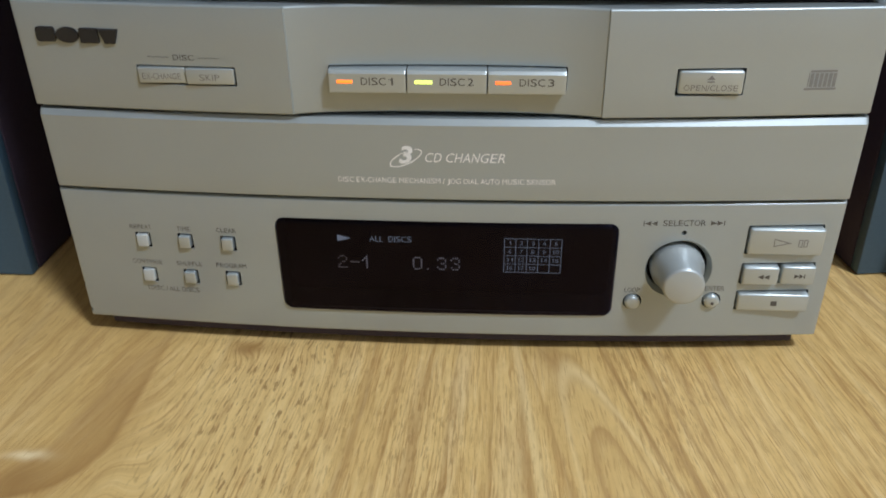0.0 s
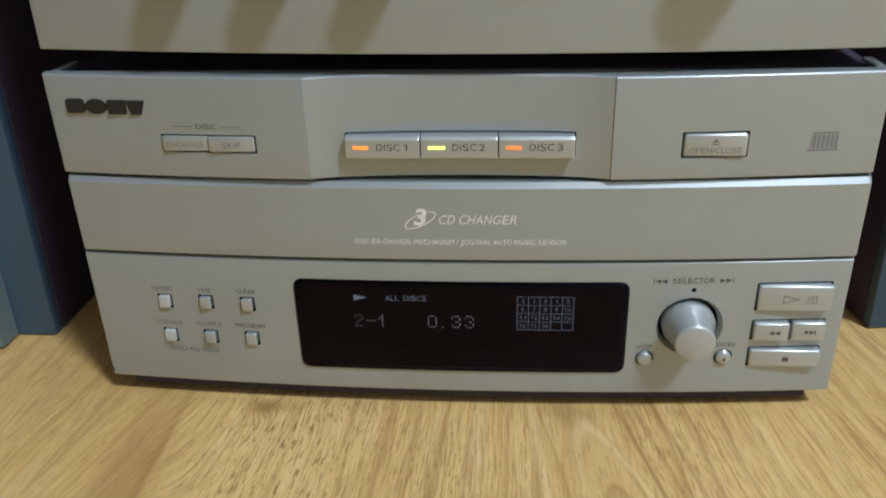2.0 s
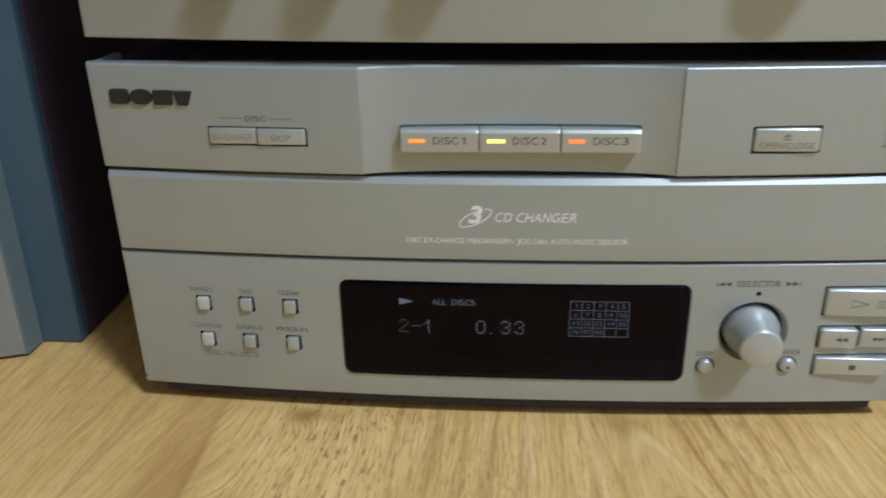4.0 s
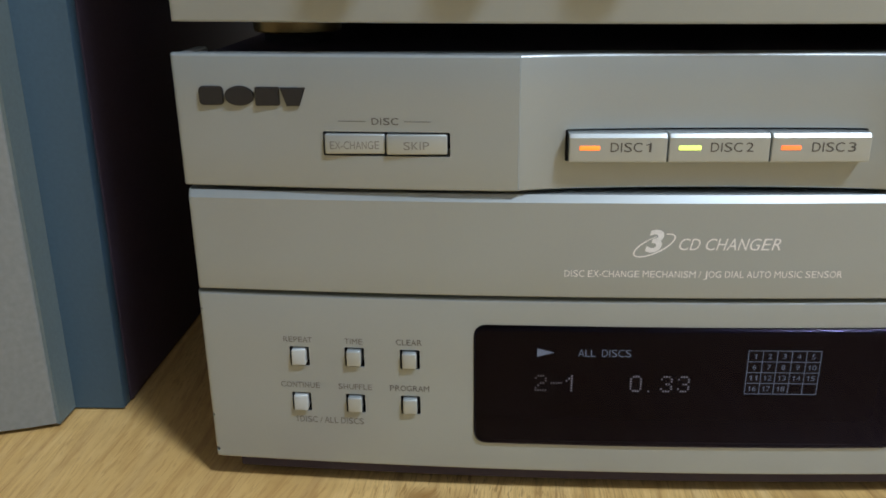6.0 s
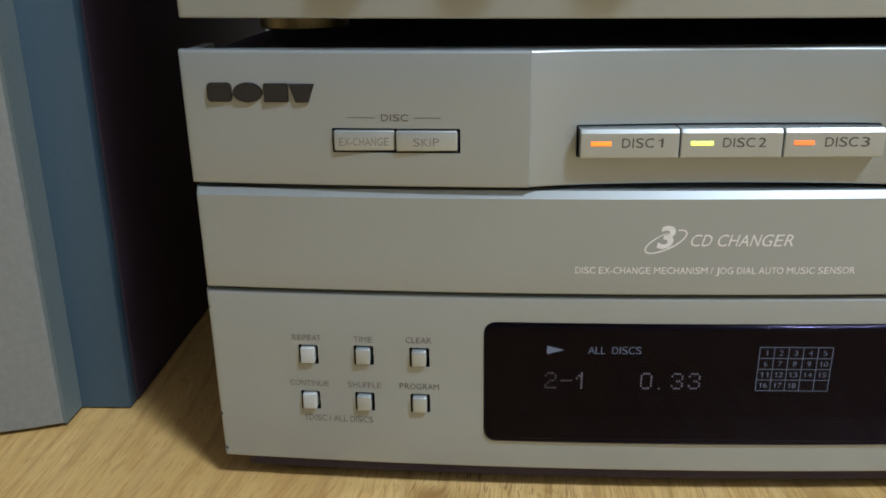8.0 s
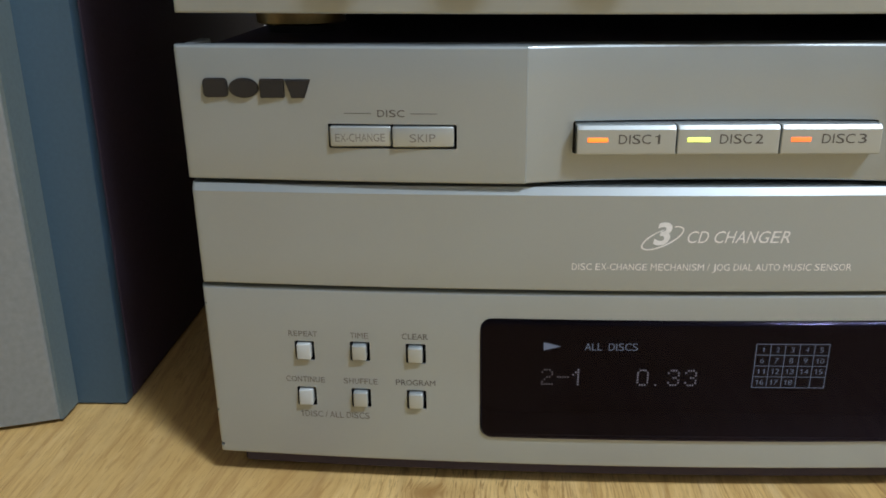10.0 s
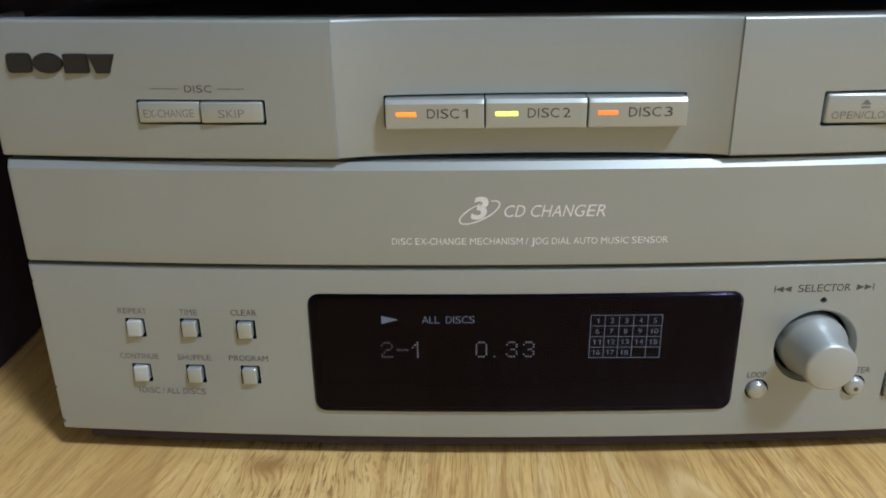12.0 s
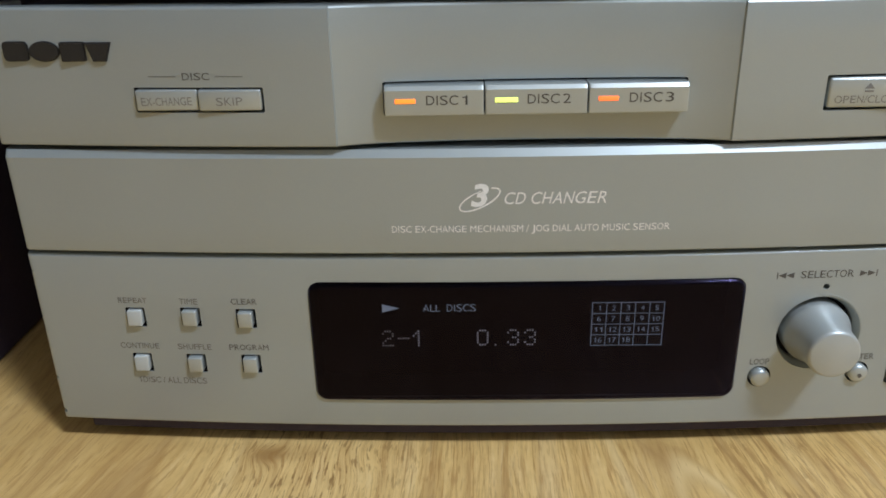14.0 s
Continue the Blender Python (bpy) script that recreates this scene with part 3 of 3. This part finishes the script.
        if dot:
            part("dot", lathe([(0.0, y2 - 0.0017), (0.0007, y2 - 0.0017), (0.0006, y2 - 0.0021), (0.0, y2 - 0.0021)], cx + 0.0001, cz - 0.0003, 16), PRINT_DARK, button)
    letters("SELECTOR", 0.0773, 0.0922, 0.0560, 0.0582, low_front, PRINT_DARK, unit)
    marks = [rect(0.0706, 0.0709, 0.0560, 0.0580), arrow(0.0732, 0.0710, 0.0561, 0.0579), arrow(0.0754, 0.0732, 0.0561, 0.0579)]
    marks += [arrow(0.0939, 0.0961, 0.0561, 0.0579), arrow(0.0961, 0.0983, 0.0561, 0.0579), rect(0.0985, 0.0988, 0.0560, 0.0580)]
    part("symbol", flat_shape(marks, low_front), PRINT_DARK, unit, "", False)
    letters("LOOP", 0.0665, 0.0721, 0.0287, 0.0306, low_front, PRINT_DARK, unit)
    letters("ENTER", 0.0956, 0.1027, 0.0292, 0.0311, low_front, PRINT_DARK, unit)

    # display window and what glows behind it
    bm = bmesh.new()
    rings = []
    for inset, dy in ((0.0, 0.0012), (0.0001, -0.0005), (0.0004, -0.0009), (0.0011, -0.0011)):
        outline = rounded_outline(-0.0600 + inset, 0.0622 - inset, 0.0184 + inset, 0.0565 - inset, 0.0033 - inset)
        outline = [q for k, p in enumerate(outline) for q in ([p] if abs(p[0] - outline[k - 1][0]) < 0.02 else [(outline[k - 1][0] + (p[0] - outline[k - 1][0]) * j / 24, p[1]) for j in range(1, 25)])]
        rings.append([bm.verts.new((x, low_front(x, z) + dy, z)) for x, z in outline])
    for a, b in zip(rings, rings[1:]):
        for k in range(len(a)):
            bm.faces.new((a[k - 1], a[k], b[k], b[k - 1]))
    bmesh.ops.triangulate(bm, faces=[bm.faces.new(rings[-1])])
    window = part("display_window", bm, GLASS, unit, "smoked glossy display window")
    outline = rounded_outline(-0.0602, 0.0624, 0.0182, 0.0567, 0.0034)
    bm = bmesh.new()
    a = [bm.verts.new((x, low_front(x, z) + 0.0016, z)) for x, z in outline]
    b = [bm.verts.new((x, 0.0093, z)) for x, z in outline]
    for k in range(len(a)):
        bm.faces.new((a[k - 1], a[k], b[k], b[k - 1]))
    part("display_shroud", bm, SLOT, unit, "black shroud behind the window")
    display = part("display", box(-0.070, 0.0720, 0.0093, 0.0115, 0.0120, 0.0590), VFD_BACK, unit, "black dot-matrix display panel")
    flat = lambda x, z: 0.0090
    part("symbol", flat_shape([arrow(-0.0410, -0.0358, 0.0398, 0.0426)], flat), VFD, display, "", False)
    letters("ALL  DISCS", -0.0286, -0.0126, 0.0399, 0.0423, flat, VFD, display, weight=-0.012)
    glyphs = {
        "2": ("01110", "10001", "00001", "00110", "01000", "10000", "11111"),
        "-": ("00000", "00000", "00000", "11111", "00000", "00000", "00000"),
        "1": ("00010", "00110", "01010", "00010", "00010", "00010", "00010"),
        "0": ("01110", "10001", "10001", "10001", "10001", "10001", "01110"),
        "3": ("01110", "10001", "00001", "00110", "00001", "10001", "01110"),
        ".": ("0", "0", "0", "0", "0", "0", "1"),
    }
    for sign, x0, dim in (("2", -0.0412, True), ("-", -0.0364, True), ("1", -0.0325, False), ("0", -0.0121, False), (".", -0.0066, False), ("3", -0.0028, False), ("3", 0.0024, False)):
        dots = [rect(x0 + 0.00076 * c - 0.00025, x0 + 0.00076 * c + 0.00025, 0.0333 - 0.00083 * r - 0.00028, 0.0333 - 0.00083 * r + 0.00028) for r, row in enumerate(glyphs[sign]) for c, on in enumerate(row) if on == "1"]
        part("digit", flat_shape(dots, flat), VFD_DIM if dim else VFD_DOT, display, "", False)
    gx0, gx1, gz0, gz1, w = 0.0225, 0.0440, 0.0278, 0.0424, 0.0001
    lines = [rect(gx0 - w, gx1 + w, gz0 + (gz1 - gz0) * k / 4 - w, gz0 + (gz1 - gz0) * k / 4 + w) for k in range(5)]
    part("grid", flat_shape(lines, flat), VFD, display, "", False)
    lines = [rect(gx0 + (gx1 - gx0) * k / 5 - w, gx0 + (gx1 - gx0) * k / 5 + w, gz0, gz1) for k in range(6)]
    part("grid", flat_shape(lines, flat, 0.00012), VFD, display, "", False)
    cw, ch = (gx1 - gx0) / 5, (gz1 - gz0) / 4
    for k in range(18):
        cx, cz = gx0 + cw * (k % 5 + 0.5), gz1 - ch * (k // 5 + 0.5)
        wide = (0.00055 if k else 0.0003) if k < 9 else 0.0012
        letters(str(k + 1), cx - wide, cx + wide, cz - 0.00082, cz + 0.00082, flat, VFD, display, name="number", weight=-0.01)

    # print on the tray front
    letters("CD CHANGER", -0.0051, 0.0218, 0.0801, 0.0834, tray_front, PRINT_WHITE, unit, 0.25)
    letters("3", -0.0141, -0.0093, 0.0797, 0.0858, tray_front, PRINT_WHITE, unit, 0.2, weight=0.03)
    bm = bmesh.new()
    a, b, tilt = 0.0059, 0.0021, radians(27)
    loop = []
    for k in range(60):
        f = radians(75 + 330 * k / 59)
        wide = 0.00022 if k > 8 else 0.0001 + 0.00012 * k / 8
        ring = []
        for r in (-wide, wide):
            x, z = (a + r) * math.cos(f), (b + r) * math.sin(f)
            ring.append((-0.0117 + x * math.cos(tilt) - z * math.sin(tilt), 0.0814 + x * math.sin(tilt) + z * math.cos(tilt)))
        loop.append([bm.verts.new((x, tray_front(x, z) - 0.00007, z)) for x, z in ring])
    for p, q in zip(loop, loop[1:]):
        bm.faces.new((p[0], p[1], q[1], q[0]))
    part("orbit_mark", bm, PRINT_WHITE, unit, "", False)
    letters("DISC EX-CHANGE MECHANISM / JOG DIAL AUTO MUSIC SENSOR", -0.0354, 0.0392, 0.0722, 0.0741, tray_front, PRINT_WHITE, unit)

    # upper panel
    x0, x1, z0, z1 = slots["exchange"]
    for k, (a, b, text, c, d) in enumerate(((x0 + 0.0006, -0.0836, "EX-CHANGE", -0.0983, -0.0852), (-0.0832, x1 - 0.0007, "SKIP", -0.0787, -0.0719))):
        y = top_front((a + b) / 2, 0) - 0.0007
        key = cap_button("exchange_button" if not k else "skip_button", a, b, z0 + 0.0006, z1 - 0.0005, y, 0.0045, unit, "", 0.0005)
        letters(text, c, d, 0.1076, 0.1097, lambda x, z, y=y: y, PRINT_FAINT, key)
    letters("DISC", -0.0870, -0.0799, 0.1140, 0.1158, top_front, PRINT_DARK, unit)
    part("rule", flat_shape([rect(-0.0959, -0.0886, 0.1148, 0.11495)], top_front), PRINT_DARK, unit, "", False)
    part("rule", flat_shape([rect(-0.0784, -0.0714, 0.1148, 0.11495)], top_front), PRINT_DARK, unit, "", False)

    x0, x1, z0, z1 = slots["open"]
    y = top_front(0.086, 0) - 0.0008
    key = cap_button("open_button", x0 + 0.0007, x1 - 0.0006, z0 + 0.0006, z1 - 0.0006, y, 0.0045, unit, "", 0.0009)
    letters("OPEN/CLOSE", 0.0776, 0.0945, 0.1056, 0.1075, lambda x, z: y, PRINT_FAINT, key)
    part("symbol", flat_shape([[(0.0846, 0.1092), (0.0872, 0.1092), (0.0859, 0.1107)], rect(0.0848, 0.0870, 0.1083, 0.1088)], lambda x, z: y), PRINT_FAINT, key, "", False)

    lights = (LED_ORANGE, LED_GREEN, LED_RED)
    spans = ((-0.0357, -0.0106), (-0.0103, 0.0153), (0.0156, 0.0405))
    marks = ((-0.0330, -0.0278, -0.0251, -0.0147), (-0.0078, -0.0021, 0.0003, 0.0111), (0.0180, 0.0230, 0.0257, 0.0367))
    for k in range(3):
        a, b = spans[k]
        y = -0.0088
        bm = swept_panel(lambda x, z: y, 0.1046, 0.1120, 0.0045, steps_across(a, b, 8, (), 0.0004), 0.0014, 0.0004, 0.0004, chamfer=(0.0008, 0.00095))
        key = part("disc_button", bm, CAP, unit)
        key.data.set_sharp_from_angle(angle=radians(15))
        c, d, e, f = marks[k]
        part("indicator", box(c, d, y - 0.0002, y + 0.001, 0.10785, 0.10900, 0.00015, 2), lights[k], key, ("glowing orange indicator", "glowing yellow-green indicator", "glowing orange-red indicator")[k])
        ends = ((0.775, 0.87), (0.74, 0.82), (0.735, 0.815))[k]
        letters("DISC", e, e + (f - e) * ends[0], 0.1074, 0.1098, lambda x, z: y, PRINT_DARK, key)
        letters(str(k + 1), e + (f - e) * ends[1], f, 0.1074, 0.1098, lambda x, z: y, PRINT_DARK, key)

    # plain stand-ins for the maker's badge and the disc-format mark
    badge = [
        rounded_outline(-0.1333, -0.1266, 0.1188, 0.1238, 0.0012, 4),
        [(-0.1222 + 0.0040 * math.cos(2 * math.pi * k / 28), 0.1213 + 0.0026 * math.sin(2 * math.pi * k / 28)) for k in range(28)],
        rounded_outline(-0.1178, -0.1113, 0.1188, 0.1237, 0.0004, 3),
        [(-0.1110, 0.1236), (-0.1094, 0.1188), (-0.1060, 0.1188), (-0.1042, 0.1236)],
    ]
    for outline in badge:
        cx = sum(x for x, z in outline) / len(outline)
        bm = prism(outline, top_front(cx, 0) - 0.0009, top_front(cx, 0) + 0.002)
        bmesh.ops.bevel(bm, geom=[e for e in bm.edges if all(v.co.y < top_front(cx, 0) - 0.0005 for v in e.verts)], offset=0.0003, segments=2, affect="EDGES")
        part("badge", bm, BADGE, unit, "dark raised badge shape")
    mark = [rect(0.1172, 0.1257, 0.1108, 0.1115), rect(0.1160, 0.1262, 0.1050, 0.1057)]
    mark += [rect(0.1160 + 0.00145 * k + (0.0008 if k == 0 else 0), 0.1160 + 0.00145 * k + 0.00105, 0.1060, 0.1105) for k in range(7)]
    part("format_mark", flat_shape(mark, top_front), PRINT_FAINT, unit, "faint grey printed mark", False)


build_changer()

# ---- the amplifier on top ----


def amp_front(x, z):
    return bow(x, 0.0090)


def build_amplifier():
    z0, z1 = 0.0, 0.128
    amp = thing("amplifier", "silver amplifier with round knobs, stacked on the CD changer", "amplifier")
    part("casing", box(-0.1385, 0.1385, 0.0075, 0.300, z0 + 0.0005, z1, 0.001), BLACK, amp, "black sheet-metal casing")
    part("front_panel", swept_panel(amp_front, z0, z1, 0.0074, steps_across(-HALF, HALF, 60), 0.0009, 0.0007), SILVER, amp)
    for x, y in ((-0.1165, 0.048), (0.1165, 0.048), (-0.1165, 0.26), (0.1165, 0.26)):
        foot = part("foot", upright([(0.0128, -0.0062), (0.0138, -0.0056), (0.0140, -0.0020), (0.0136, 0.0004)], x, y), BRASS, amp, "brass-plated foot")
        part("pad", upright([(0.0105, -0.0086), (0.0105, -0.0060)], x, y), RUBBER, foot, "black rubber pad")
    for x in (-0.0854, -0.0530, -0.0203):
        z, y = 0.0298, amp_front(x, 0)
        part("knob_ring", lathe([(0.0, y - 0.0003), (0.0096, y - 0.0003), (0.0094, y + 0.003)], x + 0.0006, z), SLOT, amp, "black ring behind the knob")
        knob = [(0.0, y), (0.0086, y), (0.0086, y - 0.0010), (0.0077, y - 0.0030), (0.0070, y - 0.0090), (0.0070, y - 0.0122), (0.0064, y - 0.0130), (0.0, y - 0.0130)]
        part("tone_knob", lathe(knob, x + 0.0006, z, 48), CHROME, amp, "small flared satin aluminium knob")
        letters("MIN", x - 0.0096, x - 0.0050, 0.0170, 0.0187, amp_front, PRINT_DARK, amp)
        letters("MAX", x + 0.0049, x + 0.0103, 0.0170, 0.0187, amp_front, PRINT_DARK, amp)
    for x, z, r, out in ((0.0832, 0.0322, 0.0115, 0.0140), (0.0400, 0.0720, 0.0200, 0.0200)):
        y = amp_front(x, 0)
        dish = [(0.0, y - 0.0002), (r + 0.0010, y - 0.0002), (r + 0.0034, y - 0.0008), (r + 0.0040, y - 0.0004), (r + 0.0040, y + 0.002)]
        part("knob_ring", lathe(dish, x, z), CHROME, amp, "bright ring round the knob")
        part("knob_gap", lathe([(0.0, y - 0.0004), (r + 0.0009, y - 0.0004), (r + 0.0009, y)], x, z), SLOT, amp)
        knob = [(0.0, y), (r, y), (r, y - 0.0012), (r - 0.0010, y - 0.0030), (r - 0.0018, y - out + 0.001), (r - 0.0026, y - out), (0.0, y - out)]
        part("selector_knob", lathe(knob, x, z, 64), CHROME, amp, "satin aluminium knob")
    return amp


amplifier = build_amplifier()
amplifier.matrix_world = pose(0.0, 0.0015, 0.1389, 0, 0.5, 0)

# ---- the loudspeakers ----


def build_speaker():
    """Stands with its front to -y; the middle of its foot is the origin."""
    speaker = thing("loudspeaker", "blue-grey loudspeaker with a grey bowed front panel and black sides", "loudspeaker", "pair of loudspeakers")
    w, depth, h, lift = 0.0984, 0.235, 0.330, 0.0005
    part("cabinet", box(-w, w, 0.006, depth, lift, h, 0.0012), BLACK_VINYL, speaker, "black vinyl-covered cabinet")
    part("baffle", box(-w + 0.0005, w - 0.0005, 0.0, 0.0062, lift, h, 0.0010), BLUE, speaker, "blue-grey front baffle")
    # the grey panel stands proud of the baffle and bows outwards
    inner = 0.0787
    edge = lambda x, z: -0.0128 - 0.0150 * (1 - (x / inner) ** 2)
    part("front_panel", swept_panel(edge, lift + 0.0012, h - 0.004, 0.0004, steps_across(-inner, inner, 30, (), 0.0006), 0.0008, 0.0006, 0.0006), PANEL_GREY, speaker, "smooth grey front panel")
    for s in (-1, 1):
        part("side_trim", box(min(s * inner, s * (inner + 0.0012)), max(s * inner, s * (inner + 0.0012)), -0.0122, -0.0004, lift + 0.0010, h - 0.004), EDGE_GREY, speaker, "grey-green side of the front panel", False)
    part("badge", box(0.0700, 0.0762, edge(0.0731, 0) - 0.0010, edge(0.0731, 0) + 0.002, 0.1045, 0.1110, 0.0004), BADGE, speaker, "small dark badge")
    for x in (-0.075, 0.075):
        for y in (0.02, 0.21):
            part("pad", upright([(0.008, 0.0), (0.008, lift + 0.0004)], x, y), RUBBER, speaker)
    # the cabinet widens slightly towards its top
    for piece in speaker.children:
        for v in piece.data.vertices:
            v.co.x *= 1 + 0.14 * v.co.z
    return speaker


left = build_speaker()
left.matrix_world = pose(-0.2862, 0.0414, 0, 0, 0, 0)
right = copy_thing(left, pose(0.2750, 0.0725, 0, 0, 0, 8.0))
right["label"] = "blue-grey loudspeaker with black sides, turned slightly outwards"
